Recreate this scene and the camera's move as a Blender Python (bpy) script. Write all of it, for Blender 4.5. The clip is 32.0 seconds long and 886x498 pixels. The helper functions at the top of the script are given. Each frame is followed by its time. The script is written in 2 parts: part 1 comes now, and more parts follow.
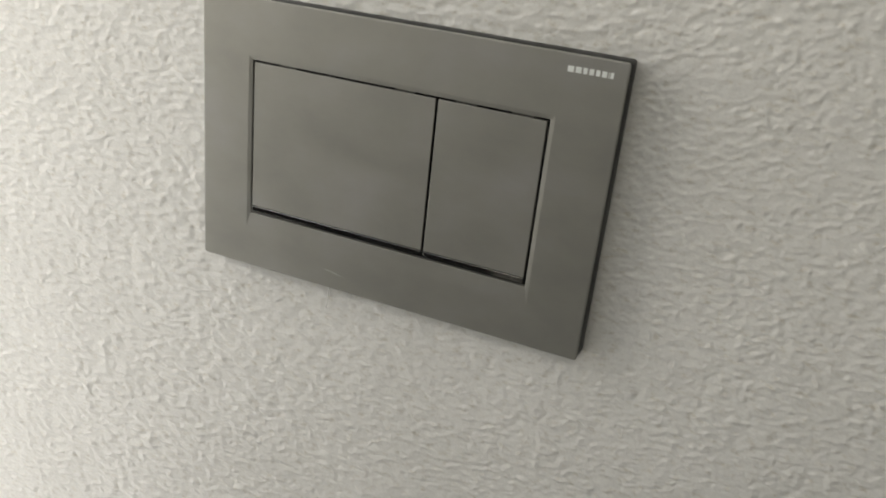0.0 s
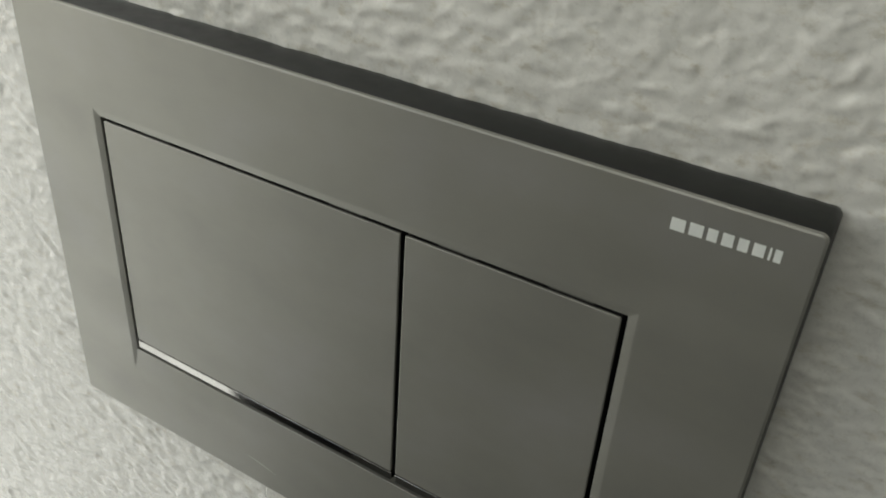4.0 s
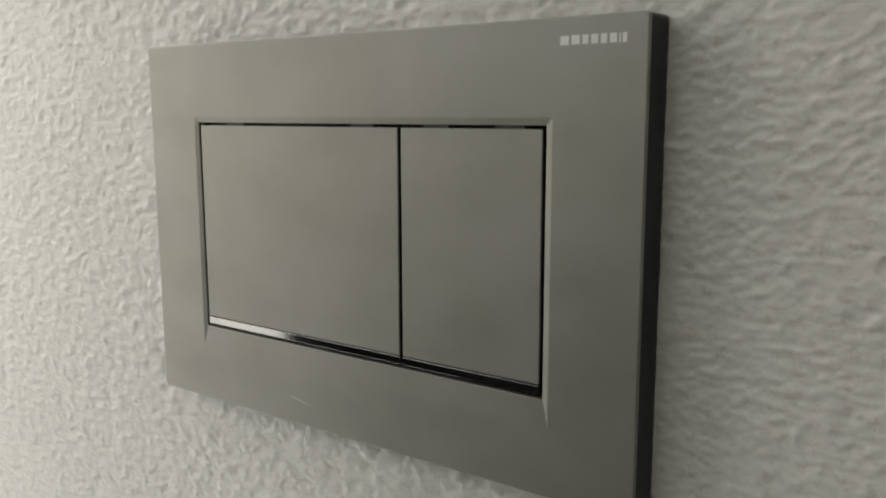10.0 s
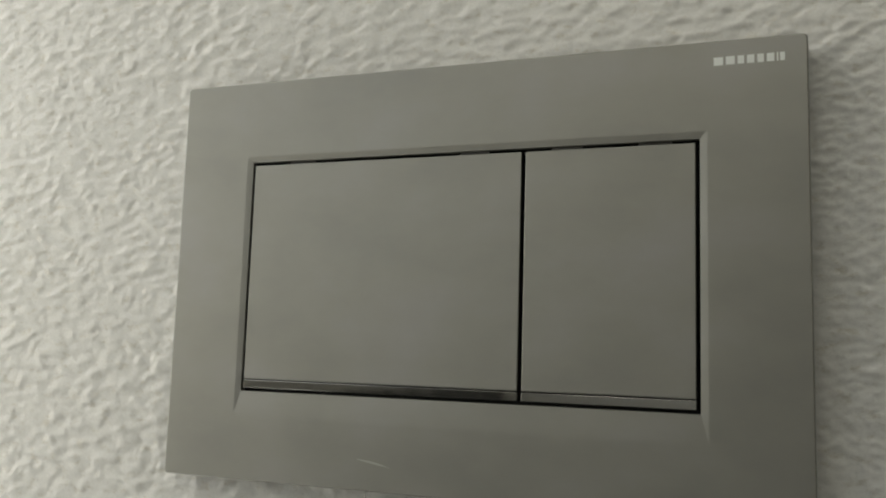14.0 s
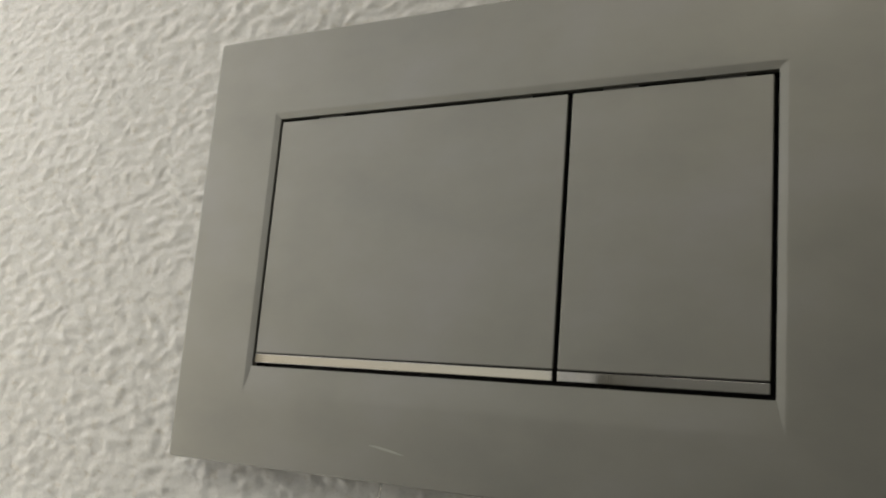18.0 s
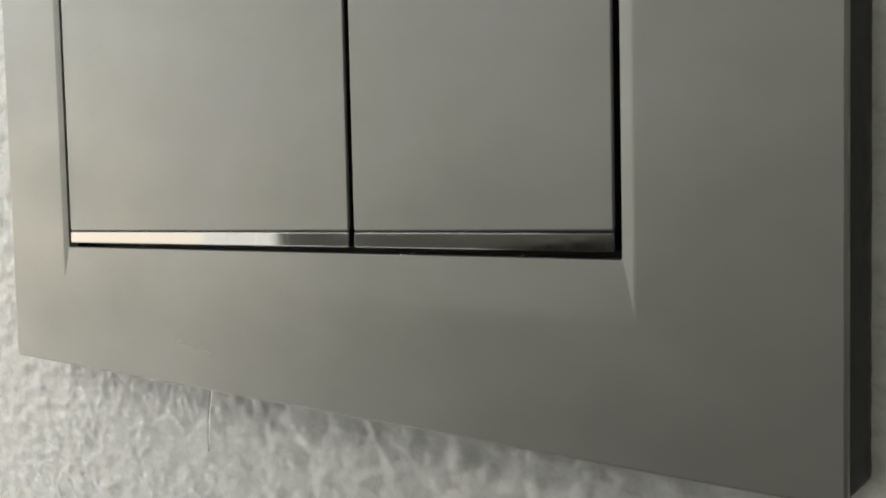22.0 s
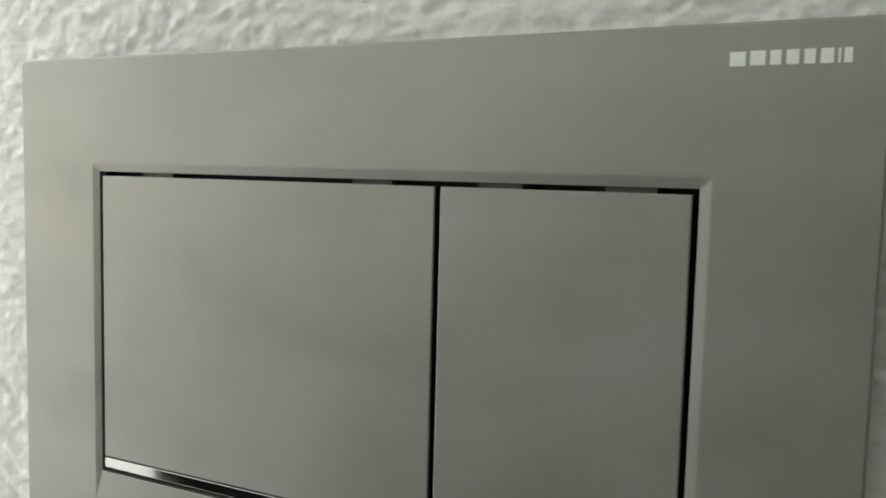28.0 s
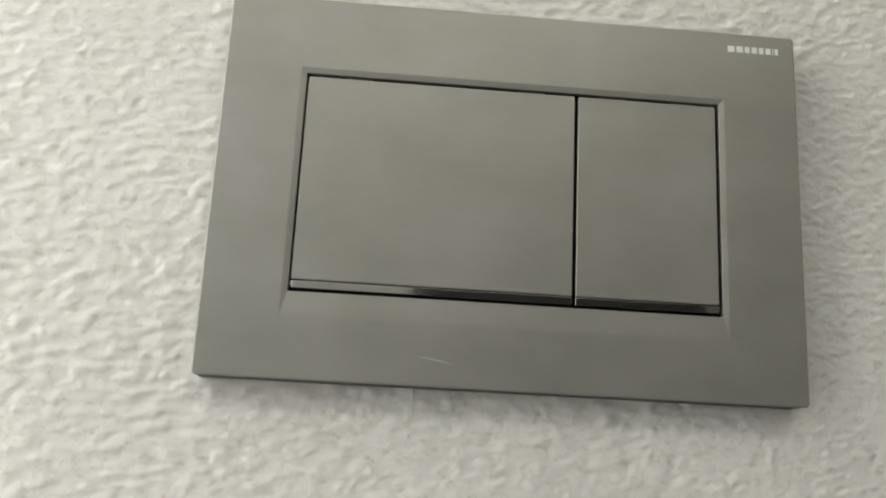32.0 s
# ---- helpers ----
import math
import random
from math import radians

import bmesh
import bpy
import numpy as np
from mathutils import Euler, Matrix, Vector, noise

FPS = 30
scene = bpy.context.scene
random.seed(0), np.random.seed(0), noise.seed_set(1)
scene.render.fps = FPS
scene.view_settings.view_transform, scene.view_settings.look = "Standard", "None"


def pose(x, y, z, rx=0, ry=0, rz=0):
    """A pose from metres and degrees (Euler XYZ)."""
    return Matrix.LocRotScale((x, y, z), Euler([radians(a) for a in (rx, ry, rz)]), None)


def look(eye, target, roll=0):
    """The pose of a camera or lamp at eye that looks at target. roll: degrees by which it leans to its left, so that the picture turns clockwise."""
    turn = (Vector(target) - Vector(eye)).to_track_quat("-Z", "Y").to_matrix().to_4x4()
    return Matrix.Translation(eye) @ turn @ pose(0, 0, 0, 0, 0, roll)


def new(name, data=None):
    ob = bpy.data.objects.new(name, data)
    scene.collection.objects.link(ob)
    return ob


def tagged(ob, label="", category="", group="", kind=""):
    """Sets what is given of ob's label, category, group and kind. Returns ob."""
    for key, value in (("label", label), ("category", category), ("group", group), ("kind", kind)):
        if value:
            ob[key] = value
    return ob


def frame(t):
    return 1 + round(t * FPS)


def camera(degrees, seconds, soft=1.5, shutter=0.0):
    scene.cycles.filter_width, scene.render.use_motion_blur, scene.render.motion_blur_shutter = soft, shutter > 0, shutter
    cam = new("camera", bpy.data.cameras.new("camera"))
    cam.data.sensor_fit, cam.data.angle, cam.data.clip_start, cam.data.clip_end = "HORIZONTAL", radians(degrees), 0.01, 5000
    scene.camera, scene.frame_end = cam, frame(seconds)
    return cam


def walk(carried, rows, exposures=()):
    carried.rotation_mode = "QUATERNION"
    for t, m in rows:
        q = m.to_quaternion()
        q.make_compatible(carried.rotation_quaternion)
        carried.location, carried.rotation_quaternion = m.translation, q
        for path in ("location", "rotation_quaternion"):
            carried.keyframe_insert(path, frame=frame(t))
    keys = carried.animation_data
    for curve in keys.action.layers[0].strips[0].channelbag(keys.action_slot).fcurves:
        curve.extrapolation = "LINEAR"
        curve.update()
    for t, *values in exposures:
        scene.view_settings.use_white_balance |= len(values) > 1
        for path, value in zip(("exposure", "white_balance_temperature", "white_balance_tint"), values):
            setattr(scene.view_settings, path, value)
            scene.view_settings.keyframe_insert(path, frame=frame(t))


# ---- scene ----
cam = camera(54.61, 32.0, soft=1.9, shutter=0.35)

# seconds, place in metres, turn in degrees
PATH = (
    (0.0, 0.1968, -0.4243, 1.1488, 67.01, -5.91, 23.53),
    (0.5, 0.1779, -0.3599, 1.1569, 63.44, -5.72, 25.10),
    (1.0, 0.1668, -0.3156, 1.1571, 61.61, -5.10, 25.96),
    (1.5, 0.1599, -0.2760, 1.1617, 60.96, -4.26, 26.99),
    (2.0, 0.1572, -0.2490, 1.1582, 60.03, -4.20, 27.91),
    (2.5, 0.1580, -0.2326, 1.1585, 59.26, -4.34, 30.41),
    (3.0, 0.1413, -0.2071, 1.1563, 58.55, -3.91, 31.57),
    (3.5, 0.1266, -0.1856, 1.1605, 57.91, -3.65, 30.80),
    (5.5, 0.1589, -0.1622, 1.1557, 61.08, -1.48, 38.93),
    (6.0, 0.1659, -0.1599, 1.1444, 62.87, -1.19, 39.27),
    (6.5, 0.1712, -0.1659, 1.1349, 63.97, -0.53, 38.93),
    (7.0, 0.1750, -0.1766, 1.1313, 64.67, -0.45, 39.05),
    (7.5, 0.1732, -0.1848, 1.1277, 63.98, -0.01, 38.88),
    (8.0, 0.1744, -0.1787, 1.1196, 63.81, 0.21, 37.03),
    (8.5, 0.1923, -0.1888, 1.1120, 64.09, -0.03, 36.59),
    (9.0, 0.1948, -0.2078, 1.1019, 69.05, -0.62, 36.84),
    (9.5, 0.1949, -0.2278, 1.0723, 73.63, -0.70, 36.58),
    (10.0, 0.2283, -0.2607, 1.0517, 80.86, 0.14, 36.31),
    (10.5, 0.2254, -0.2734, 1.0483, 83.61, -0.18, 34.98),
    (11.0, 0.2096, -0.3013, 1.0337, 85.86, -0.36, 32.15),
    (11.5, 0.1761, -0.3141, 1.0157, 88.58, -0.60, 27.94),
    (12.0, 0.1571, -0.3165, 1.0026, 91.81, -0.90, 26.76),
    (12.5, 0.1426, -0.3115, 0.9944, 93.50, -1.19, 25.85),
    (13.0, 0.1287, -0.3109, 0.9850, 94.17, -1.47, 24.28),
    (13.5, 0.1170, -0.3116, 0.9783, 95.12, -1.73, 22.53),
    (15.5, 0.0700, -0.3156, 0.9301, 102.51, -2.74, 13.10),
    (16.0, 0.0553, -0.3168, 0.9130, 103.18, -4.20, 12.69),
    (16.5, 0.0534, -0.3089, 0.9150, 103.26, -4.90, 13.97),
    (17.0, 0.0541, -0.3086, 0.9161, 103.11, -4.98, 14.39),
    (17.5, 0.0898, -0.2780, 0.9356, 101.09, -5.58, 25.18),
    (18.0, 0.1161, -0.2582, 0.9459, 100.22, -4.63, 27.32),
    (18.5, 0.1417, -0.2449, 0.9526, 98.91, -4.34, 30.70),
    (19.0, 0.1611, -0.2261, 0.9533, 96.48, -3.51, 32.25),
    (19.5, 0.1773, -0.1992, 0.9537, 93.15, -2.63, 34.78),
    (20.0, 0.1796, -0.1819, 0.9565, 90.79, -1.65, 37.03),
    (20.5, 0.1663, -0.1670, 0.9531, 89.00, -1.33, 38.11),
    (21.0, 0.1608, -0.1532, 0.9558, 87.37, 0.03, 38.62),
    (21.5, 0.1564, -0.1444, 0.9563, 86.86, 0.71, 38.68),
    (22.0, 0.1529, -0.1422, 0.9634, 87.13, 1.28, 38.32),
    (22.5, 0.1528, -0.1459, 0.9720, 87.89, 1.24, 38.29),
    (23.0, 0.1595, -0.1479, 0.9830, 89.30, 0.41, 39.05),
    (23.5, 0.1658, -0.1553, 0.9976, 88.70, 0.29, 38.83),
    (24.0, 0.1750, -0.1599, 1.0195, 87.01, 0.76, 38.32),
    (24.5, 0.1876, -0.1665, 1.0385, 84.93, -0.14, 38.84),
    (25.0, 0.1938, -0.1733, 1.0590, 83.10, -0.78, 39.35),
    (25.5, 0.1836, -0.1813, 1.0688, 81.45, -0.60, 38.56),
    (27.5, 0.1416, -0.1958, 1.0553, 83.53, -2.11, 29.49),
    (28.0, 0.1217, -0.1991, 1.0486, 85.03, -1.45, 26.85),
    (28.5, 0.0982, -0.2076, 1.0340, 86.76, -1.84, 21.90),
    (29.0, 0.0816, -0.2323, 1.0204, 89.70, -2.14, 17.44),
    (29.5, 0.0654, -0.2627, 1.0002, 92.26, -2.54, 13.39),
    (30.0, 0.0503, -0.2900, 0.9783, 94.10, -3.21, 11.74),
    (30.5, 0.0259, -0.3091, 0.9479, 98.89, -4.45, 10.91),
    (31.0, 0.0083, -0.3192, 0.9297, 101.31, -3.09, 2.16),
    (31.5, -0.0138, -0.3362, 0.9149, 102.22, -2.66, -1.76),
    (32.0, -0.0499, -0.3523, 0.8961, 103.05, -2.84, -4.34),
)
EXPOSURE = (    # seconds, stops, kelvin, tint
    (0.0, 0.01, 6740, 14), (1.0, -0.24, 6770, 12), (2.0, -0.1, 6690, 8), (3.0, -0.15, 6550, 8), (6.0, -0.35, 6770, 10), (7.0, -0.2, 6670, 9),
    (8.0, 0.01, 6620, 6), (9.0, -0.34, 6700, 8), (10.0, -0.45, 6750, 12), (11.0, -0.27, 6780, 11), (12.0, -0.29, 6950, 10), (13.0, -0.43, 6930, 9),
    (16.0, 0.04, 6670, 12), (17.0, -0.06, 6810, 11), (18.0, -0.42, 6950, 13), (19.0, -0.32, 6730, 12), (20.0, -0.28, 6740, 10), (21.0, -0.5, 6800, 10),
    (22.0, -0.24, 6590, 11), (23.0, -0.17, 6670, 12), (24.0, -0.09, 6540, 9), (25.0, -0.4, 6730, 13), (28.0, 0.05, 6470, 8), (29.0, 0.22, 6390, 12),
    (30.0, 0.29, 6500, 10), (31.0, 0.24, 6440, 12), (32.0, 0.26, 6690, 13),
)
walk(cam, [(t, pose(x, y, z, rx, ry, rz)) for t, x, y, z, rx, ry, rz in PATH], EXPOSURE)

# ---- light: two lamps added in made-up openings of the left side wall and a long ceiling lamp at the back of the room ----
world = bpy.data.worlds.new("world")
scene.world = world
world.use_nodes = True
sky = world.node_tree.nodes.new("ShaderNodeTexSky")
sky.sky_type = "NISHITA"
sky.sun_disc = False
sky.sun_elevation, sky.sun_rotation = radians(35), radians(250)
world.node_tree.links.new(sky.outputs["Color"], world.node_tree.nodes["Background"].inputs["Color"])
world.node_tree.nodes["Background"].inputs["Strength"].default_value = 0.08

# room: the plated wall stands at y = 0, the room lies on its -y side
LEFT, RIGHT, FRONT, TOP = -0.55, 0.85, -2.00, 2.40
LAMP = (0.15, -1.70)


def area_lamp(name, shape, size, size_y, watts, colour, m):
    data = bpy.data.lights.new(name, "AREA")
    data.shape, data.size, data.energy, data.color = shape, size, watts, colour
    if shape == "RECTANGLE":
        data.size_y = size_y
    ob = new(name, data)
    ob.matrix_world = m
    return ob


area_lamp("ceiling_lamp_light", "RECTANGLE", 1.24, 0.34, 5.6, (0.975, 0.975, 0.912), look((LAMP[0], LAMP[1], TOP - 0.075), (LAMP[0], LAMP[1] + 0.0001, 0)))
# two unseen lamps added to give light from the left
area_lamp("added_side_light", "RECTANGLE", 0.46, 1.96, 5.4, (0.975, 0.985, 0.945), look((LEFT - 0.002, -0.26, 1.10), (RIGHT, -0.26, 1.10)))
area_lamp("added_rear_side_light", "RECTANGLE", 1.30, 1.00, 2.5, (0.975, 0.985, 0.945), look((LEFT - 0.002, -1.23, 1.44), (RIGHT, -1.23, 1.44)))


# ---- materials ----
def material(name):
    m = bpy.data.materials.new(name)
    m.use_nodes = True
    return m, m.node_tree, m.node_tree.nodes["Principled BSDF"]


def node(tree, kind, **values):
    n = tree.nodes.new(kind)
    for key, value in values.items():
        n.inputs[key.replace("_", " ")].default_value = value
    return n


def textured(tree, scale, stretch=(1, 1, 1), detail=4.0, rough=0.55):
    """Noise in object space, stretched."""
    co = tree.nodes.new("ShaderNodeTexCoord")
    mp = tree.nodes.new("ShaderNodeMapping")
    mp.inputs["Scale"].default_value = stretch
    tree.links.new(co.outputs["Object"], mp.inputs["Vector"])
    n = tree.nodes.new("ShaderNodeTexNoise")
    n.inputs["Scale"].default_value, n.inputs["Detail"].default_value, n.inputs["Roughness"].default_value = scale, detail, rough
    tree.links.new(mp.outputs["Vector"], n.inputs["Vector"])
    return n.outputs["Fac"]


def ramp(tree, fac, stops):
    r = tree.nodes.new("ShaderNodeValToRGB")
    el = r.color_ramp.elements
    while len(el) < len(stops):
        el.new(0.5)
    for e, (p, c) in zip(el, stops):
        e.position, e.color = p, (*c, 1) if len(c) == 3 else (c[0],) * 3 + (1,)
    tree.links.new(fac, r.inputs["Fac"])
    return r.outputs["Color"]


def bump(tree, fac, strength, distance, base=None):
    b = tree.nodes.new("ShaderNodeBump")
    b.inputs["Strength"].default_value, b.inputs["Distance"].default_value = strength, distance
    tree.links.new(fac, b.inputs["Height"])
    if base:
        tree.links.new(base, b.inputs["Normal"])
    return b.outputs["Normal"]


def painted_plaster():
    m, t, b = material("painted_plaster")
    tone = ramp(t, textured(t, 9, detail=6), ((0.3, (0.735, 0.735, 0.69)), (0.7, (0.80, 0.80, 0.755))))
    specks = ramp(t, textured(t, 210, (0.7, 1, 1.2), 5, 0.7), ((0.30, (0.80, 0.77, 0.70)), (0.46, (1.0, 1.0, 1.0)), (0.7, (1.03, 1.03, 1.03))))
    stained = t.nodes.new("ShaderNodeMix")
    stained.data_type, stained.blend_type = "RGBA", "MULTIPLY"
    stained.inputs[0].default_value = 1.0
    t.links.new(tone, stained.inputs[6])
    t.links.new(specks, stained.inputs[7])
    t.links.new(stained.outputs[2], b.inputs["Base Color"])
    t.links.new(ramp(t, textured(t, 760, detail=2), ((0.48, (0.46,)), (0.60, (0.30,)), (0.70, (0.12,)))), b.inputs["Roughness"])
    t.links.new(bump(t, textured(t, 560, (0.8, 1, 1.1), 4, 0.6), 0.17, 0.0007), b.inputs["Normal"])
    t.links.new(ramp(t, textured(t, 700, detail=1), ((0.54, (0.0,)), (0.63, (1.0,)))), b.inputs["Coat Weight"])
    t.links.new(bump(t, textured(t, 880, detail=1), 0.45, 0.0007), b.inputs["Coat Normal"])
    b.inputs["Coat Roughness"].default_value = 0.10
    return m


def plain_paint(name, colour, rough=0.6):
    m, t, b = material(name)
    lo = tuple(c * 0.93 for c in colour)
    t.links.new(ramp(t, textured(t, 4, detail=6), ((0.3, lo), (0.7, colour))), b.inputs["Base Color"])
    b.inputs["Roughness"].default_value = rough
    t.links.new(bump(t, textured(t, 220, detail=3), 0.25, 0.0006), b.inputs["Normal"])
    return m


def satin_metal(name, colour, rough):
    """Finely brushed metal with faint cloudy handling marks."""
    m, t, b = material(name)
    b.inputs["Metallic"].default_value = 0.55
    r, g, bl = colour
    t.links.new(ramp(t, textured(t, 22, (1, 1, 1.6), 5), ((0.28, (r * 0.90, g * 0.90, bl * 0.89)), (0.5, (r, g, bl * 0.97)), (0.72, (r * 1.07, g * 1.07, bl * 1.09)))), b.inputs["Base Color"])
    t.links.new(ramp(t, textured(t, 35, (0.6, 1, 1.5), 5), ((0.3, (rough - 0.05,)), (0.7, (rough + 0.055,)))), b.inputs["Roughness"])
    n1 = bump(t, textured(t, 2600, (0.05, 1, 1), 2, 0.5), 0.08, 0.0001)
    t.links.new(n1, b.inputs["Normal"])
    return m


def plastic(name, colour, rough):
    m, t, b = material(name)
    lo = tuple(c * 0.8 for c in colour)
    t.links.new(ramp(t, textured(t, 60, detail=4), ((0.3, lo), (0.7, colour))), b.inputs["Base Color"])
    t.links.new(ramp(t, textured(t, 180, detail=3), ((0.3, (rough - 0.06,)), (0.7, (rough + 0.08,)))), b.inputs["Roughness"])
    return m


def chrome():
    m, t, b = material("polished_chrome")
    b.inputs["Metallic"].default_value = 1.0
    b.inputs["Base Color"].default_value = (0.372, 0.369, 0.352, 1)
    t.links.new(ramp(t, textured(t, 150, detail=4), ((0.3, (0.03,)), (0.8, (0.11,)))), b.inputs["Roughness"])
    return m


def milky_fibre(name, colour):
    """Milky nylon fibre that gathers the light along its length."""
    m, t, b = material(name)
    t.links.new(ramp(t, textured(t, 300, detail=3), ((0.3, tuple(c * 0.96 for c in colour)), (0.7, colour))), b.inputs["Base Color"])
    b.inputs["Transmission Weight"].default_value = 0.84
    b.inputs["Roughness"].default_value = 0.10
    b.inputs["IOR"].default_value = 1.53
    return m


PLASTER = painted_plaster()
WHITE = plain_paint("white_wall_paint", (0.78, 0.77, 0.73))
LIGHT = plain_paint("light_grey_paint", (0.34, 0.335, 0.315))
DARK = plain_paint("dark_stand_in_paint", (0.05, 0.052, 0.055), 0.4)
TILE = plain_paint("grey_floor_tile", (0.16, 0.16, 0.155), 0.4)
METAL = satin_metal("satin_metal", (0.314, 0.312, 0.286), 0.43)
CHROME = chrome()
HOUSING = plastic("dark_grey_housing", (0.013, 0.015, 0.014), 0.42)
BLACK = plastic("black_inside", (0.006, 0.006, 0.006), 0.6)
TAB = plastic("grey_hinge_tab", (0.10, 0.10, 0.09), 0.5)
PRINT = plastic("pale_grey_print", (0.90, 0.94, 0.90), 0.5)
SCRATCH = plastic("bare_scratch", (0.48, 0.48, 0.44), 0.5)
FIBRE = milky_fibre("pale_fibre", (0.97, 0.97, 0.94))
LAMP_WHITE = plain_paint("white_lacquer", (0.80, 0.80, 0.80), 0.4)


def glowing(name, colour, strength):
    m, t, b = material(name)
    b.inputs["Base Color"].default_value = (0.85, 0.85, 0.83, 1)
    b.inputs["Emission Color"].default_value = (*colour, 1)
    b.inputs["Emission Strength"].default_value = strength
    return m


DIFFUSER = glowing("lit_lamp_diffuser", (0.972, 0.975, 0.925), 1.6)


# ---- building helpers ----
def part(name, bm, mat, parent=None, label=""):
    me = bpy.data.meshes.new(name)
    bm.to_mesh(me)
    bm.free()
    me.materials.append(mat)
    ob = new(name, me)
    if parent:
        ob.parent = parent
    if label:
        tagged(ob, label)
    return ob


def box(bm, x0, x1, y0, y1, z0, z1):
    made = bmesh.ops.create_cube(bm, size=1, matrix=Matrix.Translation(((x0 + x1) / 2, (y0 + y1) / 2, (z0 + z1) / 2)) @ Matrix.Diagonal((x1 - x0, y1 - y0, z1 - z0, 1)))
    return made["verts"]


def boxes(*sizes):
    bm = bmesh.new()
    for s in sizes:
        box(bm, *s)
    return bm


def rounded_rect(bm, x0, x1, z0, z1, r, y, steps=5):
    """A loop of vertices round a rectangle with rounded corners, in the plane y."""
    loop = []
    for cx, cz, a0 in ((x1 - r, z1 - r, 0), (x0 + r, z1 - r, 90), (x0 + r, z0 + r, 180), (x1 - r, z0 + r, 270)):
        for i in range(steps + 1):
            a = radians(a0 + 90 * i / steps)
            loop.append(bm.verts.new((cx + r * math.cos(a), y, cz + r * math.sin(a))))
    return loop


def bridge(bm, a, b, smooth=False):
    n = len(a)
    for i in range(n):
        f = bm.faces.new((a[i], a[(i + 1) % n], b[(i + 1) % n], b[i]))
        f.smooth = smooth


def shell(loops, close_first=False, close_last=False):
    """A skin over a list of (x0, x1, z0, z1, r, y, smooth to the next)."""
    bm = bmesh.new()
    made = [rounded_rect(bm, *l[:6]) for l in loops]
    for a, b, l in zip(made, made[1:], loops):
        bridge(bm, a, b, l[6])
    if close_first:
        bm.faces.new(made[0])
    if close_last:
        bm.faces.new(list(reversed(made[-1])))
    bmesh.ops.recalc_face_normals(bm, faces=bm.faces)
    return bm


def thread(name, points, radius, mat, parent=None, sides=12):
    """A thin round strand through the points, tapered at its end."""
    bm = bmesh.new()
    rings = []
    for i, p in enumerate(points):
        p = Vector(p)
        d = (Vector(points[min(i + 1, len(points) - 1)]) - Vector(points[max(i - 1, 0)])).normalized()
        u = d.cross(Vector((0.3, 1, 0.2))).normalized()
        v = d.cross(u)
        r = radius * (1 - 0.45 * i / (len(points) - 1))
        rings.append([bm.verts.new(p + r * (math.cos(a) * u + math.sin(a) * v)) for a in (2 * math.pi * k / sides for k in range(sides))])
    for a, b in zip(rings, rings[1:]):
        bridge(bm, a, b, True)
    bm.faces.new(rings[0])
    bm.faces.new(rings[-1])
    bmesh.ops.recalc_face_normals(bm, faces=bm.faces)
    return part(name, bm, mat, parent)


# ---- setting ----
def grid_noise(x, z, seed):
    """Gradient noise of arrays, about -1 to 1, one cell a unit."""
    i, j = np.floor(x).astype(np.int64), np.floor(z).astype(np.int64)
    fx, fz = x - i, z - j
    sx, sz = fx * fx * fx * (fx * (fx * 6 - 15) + 10), fz * fz * fz * (fz * (fz * 6 - 15) + 10)

    def corner(di, dj):
        h = ((i + di) * 374761393 + (j + dj) * 668265263 + seed * 1442695041) & 0xFFFFFFFF
        h = ((h ^ (h >> 13)) * 1274126177) & 0xFFFFFFFF
        a = ((h ^ (h >> 16)) & 0xFFFF) * (2 * math.pi / 65536)
        return np.cos(a) * (fx - di) + np.sin(a) * (fz - dj)

    low = corner(0, 0) * (1 - sx) + corner(1, 0) * sx
    high = corner(0, 1) * (1 - sx) + corner(1, 1) * sx
    return 1.5 * (low * (1 - sz) + high * sz)


def plaster_height(x, z):
    """Relief of the rolled plaster coat, in metres towards the room; x and z are arrays in metres."""
    u, v = x * 1000, z * 1000
    slant = grid_noise(u / 60, v / 60, 1)
    u, v = (u + 1.6 * grid_noise(u / 16, v / 10, 2),
            v + 1.1 * grid_noise(u / 17, v / 11, 4) + 0.3 * grid_noise(u / 6.5, v / 3.3, 5) - 0.05 * u + 2.5 * slant)
    rough = 0.5 + 0.5 * np.clip(1.6 * grid_noise(x * 1000 / 17, z * 1000 / 14, 14) + 0.2, -1, 1)
    row = grid_noise(u / 9.6, v / 4.6, 6)
    row = row + 0.30 * np.abs(row)
    coarse = np.clip((x - 0.02) / 0.12, 0, 1)          # the coat is rougher and less combed beyond the plate
    under = np.clip((-0.06 - z) / 0.05, 0, 1) * np.clip((x + 0.15) / 0.05, 0, 1)
    lump = grid_noise(u / 6.2, v / 3.0, 7)
    knob = grid_noise(u / 3.6, v / 2.5, 8)
    pit = np.minimum(0.0, grid_noise(u / 4.4, v / 2.5, 9) + 0.33)
    crumb = np.maximum(0.0, grid_noise(320 * x + 240 * z, 400 * z - 300 * x, 10) - 0.10)
    bead = np.maximum(0.0, grid_noise(u / 5.0, v / 3.3, 11) + 0.06)
    swell = grid_noise(u / 26, v / 17, 12)
    patch = 0.9 + 0.35 * grid_noise(x * 1000 / 38, z * 1000 / 30, 13)
    h = patch * ((0.80 - 0.38 * coarse - 0.25 * under * (1 - coarse)) * row + 0.24 * lump) + (0.30 + 0.70 * rough + 0.45 * coarse) * (0.22 * knob + 0.42 * pit + 0.50 * bead + 0.38 * crumb) + 0.25 * swell - 0.82
    return 0.001 * RELIEF * h


RELIEF = 0.72


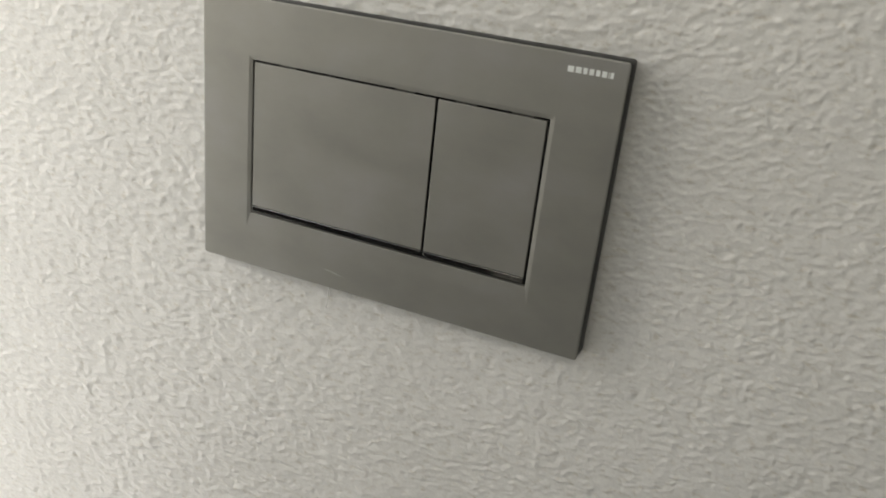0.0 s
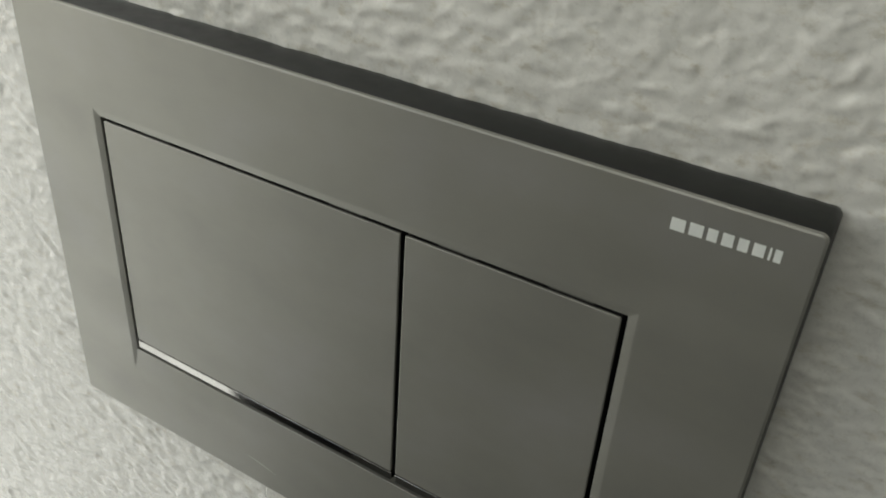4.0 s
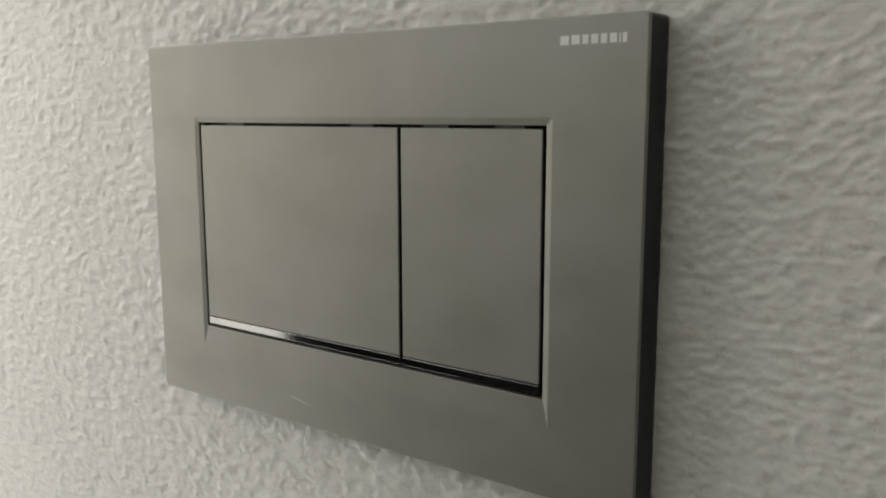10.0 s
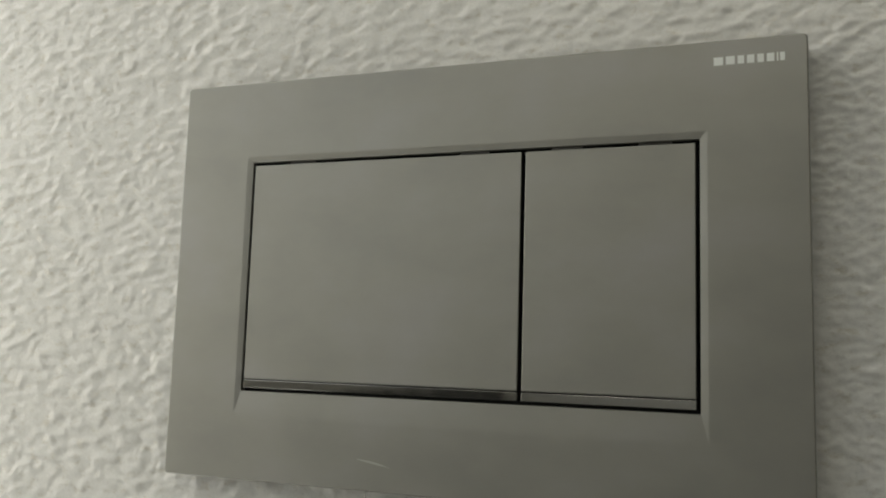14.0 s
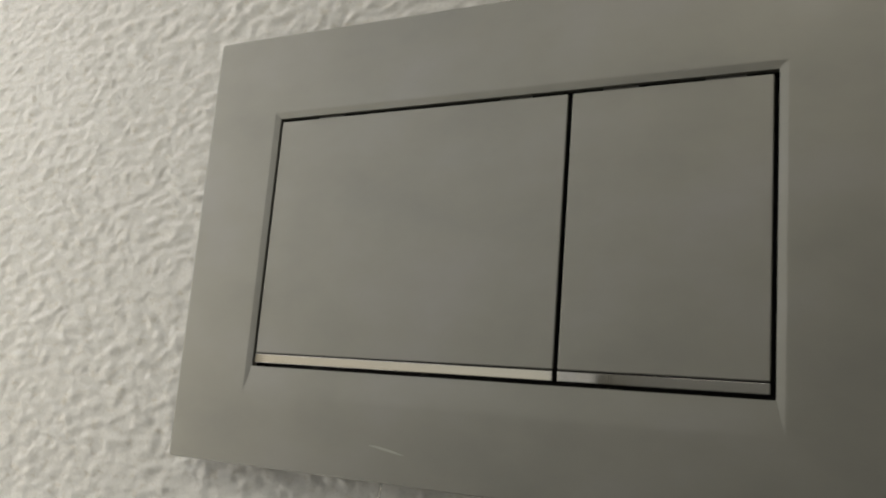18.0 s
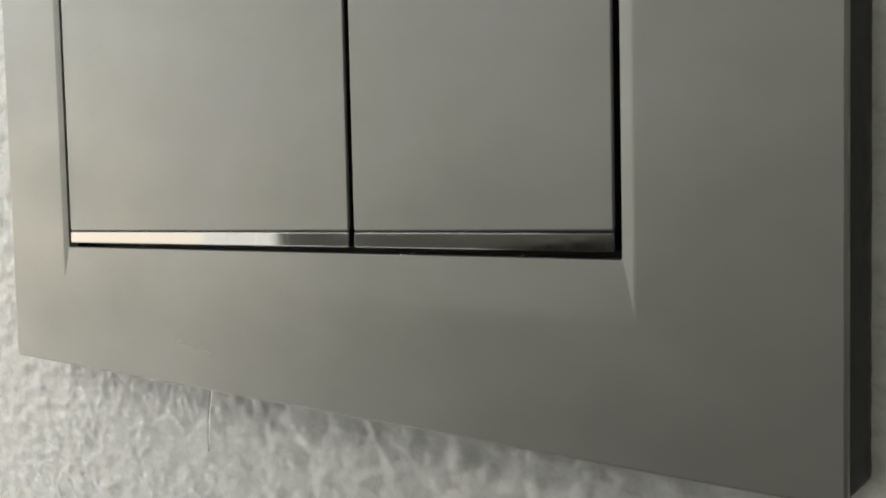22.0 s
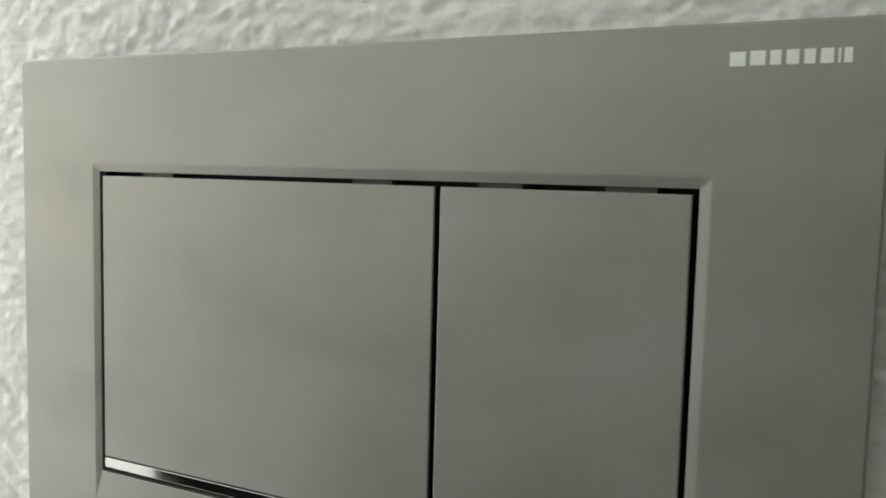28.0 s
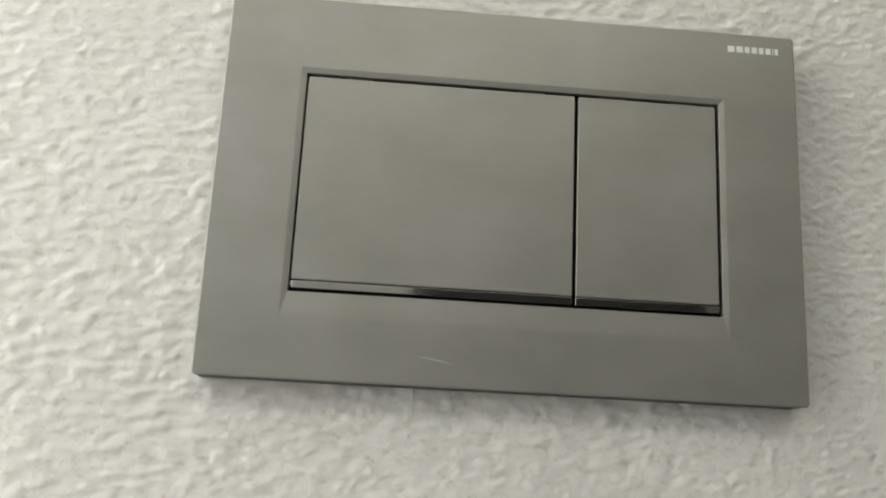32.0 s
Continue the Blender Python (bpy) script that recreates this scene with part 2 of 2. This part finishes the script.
def plaster_wall():
    x0, x1, z0, z1, step = -0.42, 0.36, -0.44, 0.22, 0.00072
    nx, nz = int((x1 - x0) / step), int((z1 - z0) / step)
    xs = np.concatenate(([LEFT], np.linspace(x0, x1, nx + 1), [RIGHT]))
    zs = np.concatenate(([-1.0], np.linspace(z0, z1, nz + 1), [TOP - 1.0]))
    gx, gz = np.meshgrid(xs, zs)
    w, h = len(xs), len(zs)
    verts = np.stack((gx, -plaster_height(gx, gz), gz + 1.0), -1).reshape(-1, 3)
    back = [(LEFT, 0.12, 0), (RIGHT, 0.12, 0), (RIGHT, 0.12, TOP), (LEFT, 0.12, TOP)]
    verts = np.concatenate((verts, back))
    first = (np.arange(h - 1)[:, None] * w + np.arange(w - 1)[None, :]).reshape(-1)
    faces = np.stack((first, first + 1, first + w + 1, first + w), -1)
    faces = np.concatenate((faces, [[w * h + 3, w * h + 2, w * h + 1, w * h]]))
    me = bpy.data.meshes.new("wall_north")
    me.vertices.add(len(verts))
    me.vertices.foreach_set("co", verts.reshape(-1).astype(np.float32))
    me.loops.add(faces.size)
    me.loops.foreach_set("vertex_index", faces.reshape(-1).astype(np.int32))
    me.polygons.add(len(faces))
    me.polygons.foreach_set("loop_start", np.arange(0, faces.size, 4, dtype=np.int32))
    me.update(calc_edges=True)
    me.polygons.foreach_set("use_smooth", np.ones(len(faces), dtype=bool))
    me.materials.append(PLASTER)
    return tagged(new("wall_north", me), "rough painted plaster wall in pale warm grey", "wall", kind="structure")


plaster_wall()


def structure(name, label, category, mat, *sizes):
    return tagged(part(name, boxes(*sizes), mat), label, category, kind="structure")


# left wall with made-up lamp openings; added dark lower part along both side walls
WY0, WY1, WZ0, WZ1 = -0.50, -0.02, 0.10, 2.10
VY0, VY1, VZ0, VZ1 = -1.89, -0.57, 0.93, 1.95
DARK_TOP = 0.90
structure("wall_west", "white painted side wall with two openings added for lamps", "wall", WHITE,
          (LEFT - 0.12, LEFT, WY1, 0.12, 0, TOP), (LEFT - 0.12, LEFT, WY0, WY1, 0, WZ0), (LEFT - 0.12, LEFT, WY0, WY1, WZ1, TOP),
          (LEFT - 0.12, LEFT, VY1, WY0, DARK_TOP, TOP), (LEFT - 0.12, LEFT, VY0, VY1, DARK_TOP, VZ0), (LEFT - 0.12, LEFT, VY0, VY1, VZ1, TOP),
          (LEFT - 0.12, LEFT, FRONT, VY0, DARK_TOP, TOP))
# dark lower walls added so the chrome strips mirror something dark
structure("dark_low_wall_west", "plain dark lower part of the side wall, added for dark reflections", "wall", DARK, (LEFT - 0.12, LEFT, FRONT, WY0, 0, DARK_TOP))
structure("wall_east", "light grey painted side wall", "wall", LIGHT, (RIGHT, RIGHT + 0.12, FRONT, 0.12, DARK_TOP, TOP))
structure("dark_low_wall_east", "plain dark lower part of the side wall, added for dark reflections", "wall", DARK, (RIGHT, RIGHT + 0.12, FRONT, 0.12, 0, DARK_TOP))
structure("wall_south", "white painted rear wall with an opening for the added dark panel", "wall", WHITE, (LEFT - 0.12, 0.02, FRONT - 0.12, FRONT, 0, TOP),
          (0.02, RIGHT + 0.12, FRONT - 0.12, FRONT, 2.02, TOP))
# dark panel added where the person holding the camera darkens the reflections
structure("dark_figure_panel", "dark panel in the rear wall, standing in for the person with the camera", "door", DARK, (0.02, RIGHT + 0.12, FRONT - 0.09, FRONT - 0.04, 0, 2.02),
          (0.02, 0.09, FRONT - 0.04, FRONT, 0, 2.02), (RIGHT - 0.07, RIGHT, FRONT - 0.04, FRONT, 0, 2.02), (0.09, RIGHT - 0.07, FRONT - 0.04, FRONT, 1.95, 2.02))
structure("ceiling", "plain white painted ceiling", "ceiling", WHITE, (LEFT - 0.12, RIGHT + 0.12, FRONT - 0.12, 0.12, TOP, TOP + 0.12))
structure("floor", "dark grey floor of the small room", "floor", TILE, (LEFT - 0.12, RIGHT + 0.12, FRONT - 0.12, 0.12, -0.12, 0))


def lamp_opening(name, label, y0, y1, z0, z1):
    """A white frame in a made-up lamp opening of the left wall."""
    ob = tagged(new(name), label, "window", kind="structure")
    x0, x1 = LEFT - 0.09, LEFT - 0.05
    part("lamp_opening_frame", boxes((x0, x1, y0, y1, z0, z0 + 0.04), (x0, x1, y0, y1, z1 - 0.04, z1),
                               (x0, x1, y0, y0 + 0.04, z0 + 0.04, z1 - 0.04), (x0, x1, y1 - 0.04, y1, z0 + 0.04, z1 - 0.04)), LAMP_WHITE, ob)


lamp_opening("lamp_opening_1", "tall white framed opening added for a lamp beside the plaster wall", WY0, WY1, WZ0, WZ1)
lamp_opening("lamp_opening_2", "white framed opening added for a lamp above the dark lower wall", VY0, VY1, VZ0, VZ1)


def ceiling_lamp():
    lamp = tagged(new("ceiling_lamp"), "long white ceiling lamp, switched on", "lamp")
    part("base", boxes((LAMP[0] - 0.64, LAMP[0] + 0.64, LAMP[1] - 0.19, LAMP[1] + 0.19, TOP - 0.02, TOP)), LAMP_WHITE, lamp)
    bm = boxes((LAMP[0] - 0.62, LAMP[0] + 0.62, LAMP[1] - 0.17, LAMP[1] + 0.17, TOP - 0.065, TOP - 0.02))
    bmesh.ops.bevel(bm, geom=bm.edges, offset=0.012, segments=2, affect="EDGES")
    part("diffuser", bm, DIFFUSER, lamp)


ceiling_lamp()

# ---- the flush plate ----
MM = 0.001
FACE = -0.0136                      # y of its front face
HW, HH = 123.0, 81.0                # half width and half height
OX0, OX1, OZ0, OZ1 = -89.0, 88.25, -46.2, 46.9   # the opening round the buttons
CX0, CX1, CZ0, CZ1 = -91.5, 90.75, -55.6, 49.4   # outer edge of the bevel
SINK = 0.5                         # depth of the bevel


def mm_loop(x0, x1, z0, z1, r, depth, smooth=False):
    return (x0 * MM, x1 * MM, z0 * MM, z1 * MM, r * MM, depth * MM, smooth)


plate = tagged(new("flush_plate"), "satin grey metal dual-flush plate on the plaster wall", "flush plate")
plate.matrix_world = pose(0, FACE, 1.0)


def frame_skin():
    o = lambda d, depth, smooth: mm_loop(-HW + d, HW - d, -HH + d, HH - d, 1.7 - d, depth, smooth)
    c = lambda d, depth, smooth: mm_loop(CX0 + d, CX1 - d, CZ0 + 3 * d, CZ1 - d, 0.7, depth, smooth)
    n = lambda d, depth, smooth: mm_loop(OX0 - d, OX1 + d, OZ0 - d, OZ1 + d, 0.45, depth, smooth)
    return shell([o(0.5, 1.2, False), o(0, 1.2, False), o(0, 0.6, True), o(0.08, 0.26, False), o(0.5, 0.015, False), o(0.6, 0, False),
                  c(-0.35, 0, True), c(0.0, 0.02, True), c(0.35, 0.075, False), n(0.12, SINK - 0.03, True), n(0, SINK + 0.12, False), n(0, SINK + 2.6, False)])


frame_part = part("frame", frame_skin(), METAL, plate, "satin brushed metal frame with bevelled opening")
part("housing", shell([mm_loop(-HW + 0.5, HW - 0.5, -HH + 0.5, HH - 0.5, 1.5, 0.9), mm_loop(-HW + 0.12, HW - 0.12, -HH + 0.12, HH - 0.12, 1.9, 1.21, True),
                       mm_loop(-HW - 0.1, HW + 0.1, -HH - 0.1, HH + 0.1, 1.9, 12.6, True), mm_loop(-HW - 0.1, HW + 0.1, -HH - 0.1, HH + 0.1, 1.9, 17.0)], close_last=True),
     HOUSING, plate, "dark grey side walls of the plate")
part("opening_liner", shell([mm_loop(OX0 - 0.1, OX1 + 0.1, OZ0 - 0.1, OZ1 + 0.1, 0.45, SINK + 2.5), mm_loop(OX0 - 0.1, OX1 + 0.1, OZ0 - 0.1, OZ1 + 0.1, 0.45, 8.0)]), BLACK, plate, "black inner sides of the opening")
part("back_plate", boxes((-0.100, 0.100, 0.0078, 0.0095, -0.058, 0.058)), BLACK, plate, "black inside behind the buttons")

BZ0, BZ1 = -41.3, 45.65             # buttons, without their strips
SZ0, SZ1 = -44.85, -41.75           # strips


def flush_button(name, label, x0, x1, tabs):
    s = SINK + 0.05
    ob = part(name, shell([mm_loop(x0 + d, x1 - d, BZ0 + d, BZ1 - d, max(0.55 - d, 0.2), s + y, sm) for d, y, sm in
                           ((0, 0.6, False), (0, 0.30, True), (0.09, 0.10, True), (0.28, 0.01, False), (0.36, 0, False))], close_last=True), METAL, plate, label)
    part("chrome_strip", shell([mm_loop(x0 + d, x1 - d, SZ0 + d, SZ1 - d, max(0.4 - d, 0.15), s + y, sm) for d, y, sm in
                                ((0, 0.5, False), (0, 0.2, True), (0.06, 0.06, True), (0.2, 0, False))], close_last=True), CHROME, ob, "polished chrome strip")
    part("button_core", boxes(((x0 + 0.1) * MM, (x1 - 0.1) * MM, (s + 0.45) * MM, 7.7 * MM, (SZ0 + 0.1) * MM, (BZ1 - 0.1) * MM)), BLACK, ob, "black button core")
    for a, b in tabs:
        part("hinge_tab", boxes((a * MM, b * MM, (s + 1.4) * MM, (s + 5.0) * MM, (BZ1 - 1.0) * MM, (OZ1 - 0.05) * MM)), TAB, ob, "grey plastic hinge tab")
    return ob


DIVIDE = 26.1
flush_button("large_button", "large satin metal flush button", OX0 + 1.0, DIVIDE - 0.75, ((-72.5, -61.0), (0.8, 12.4)))
flush_button("small_button", "small satin metal flush button", DIVIDE + 0.75, OX1 - 1.45, ((36.4, 47.7), (67.4, 79.0)))

# printed maker's mark as plain blocks: a square and seven bars
mark = part("printed_square", boxes((0.09297, 0.09605, -0.00004, 0.0003, 0.0721, 0.0750)), PRINT, frame_part, "pale grey printed square")
for a, b in ((96.95, 100.2), (100.75, 103.2), (103.8, 106.5), (107.1, 109.5), (110.1, 112.8), (113.25, 114.05), (114.3, 116.1)):
    part("printed_bar", boxes(((a - 0.02) * MM, (b - 0.35) * MM, -0.00004, 0.0003, 0.0722, 0.0751)), PRINT, frame_part)

# a fine bright scratch below the opening
def scratch(x0, z0, length, drop, width):
    bm = bmesh.new()
    rows = []
    for i in range(9):
        k = i / 8
        x, z = x0 + length * k, z0 - drop * k ** 1.3
        h = width * math.sin(math.pi * min(1, k + 0.06)) + 0.03
        rows.append((bm.verts.new((x * MM, -0.00003, (z + h) * MM)), bm.verts.new((x * MM, -0.00003, (z - h) * MM))))
    for (a, b), (c, d) in zip(rows, rows[1:]):
        bm.faces.new((a, c, d, b))
    part("scratch", bm, SCRATCH, frame_part, "fine pale scratch")


scratch(-36.0, -69.4, 13.5, 2.2, 0.36)

# a pale bristle stuck in the wall paint under the plate
bristle = thread("bristle", [((-36.3 - 1.4 * k * k) * MM, -0.0036 - 0.0012 * math.sin(2.6 * k), 1.0 - (82.0 + 18.5 * k) * MM) for k in (i / 10 for i in range(11))], 0.00048, FIBRE)
tagged(bristle, "pale milky nylon brush bristle stuck to the painted wall", "bristle")

# bits of lint caught in the gap under the strips
lint_rng = random.Random(5)
for x in (-52.0, -17.0, 3.0, 14.5, 31.0, 37.5, 44.0, 61.0, 70.5):
    bm = bmesh.new()
    c = Vector((x + lint_rng.uniform(-2, 2), SINK + lint_rng.uniform(0.1, 0.4), OZ0 + lint_rng.uniform(0.1, 0.5))) * MM
    bmesh.ops.create_icosphere(bm, subdivisions=1, radius=0.00013 * lint_rng.uniform(0.7, 1.3))
    stretch = Matrix.Diagonal((lint_rng.uniform(0.8, 2.6), 0.7, lint_rng.uniform(0.7, 1.6), 1))
    bmesh.ops.transform(bm, matrix=Matrix.Translation(c) @ stretch, verts=bm.verts)
    part("lint_speck", bm, FIBRE, plate)
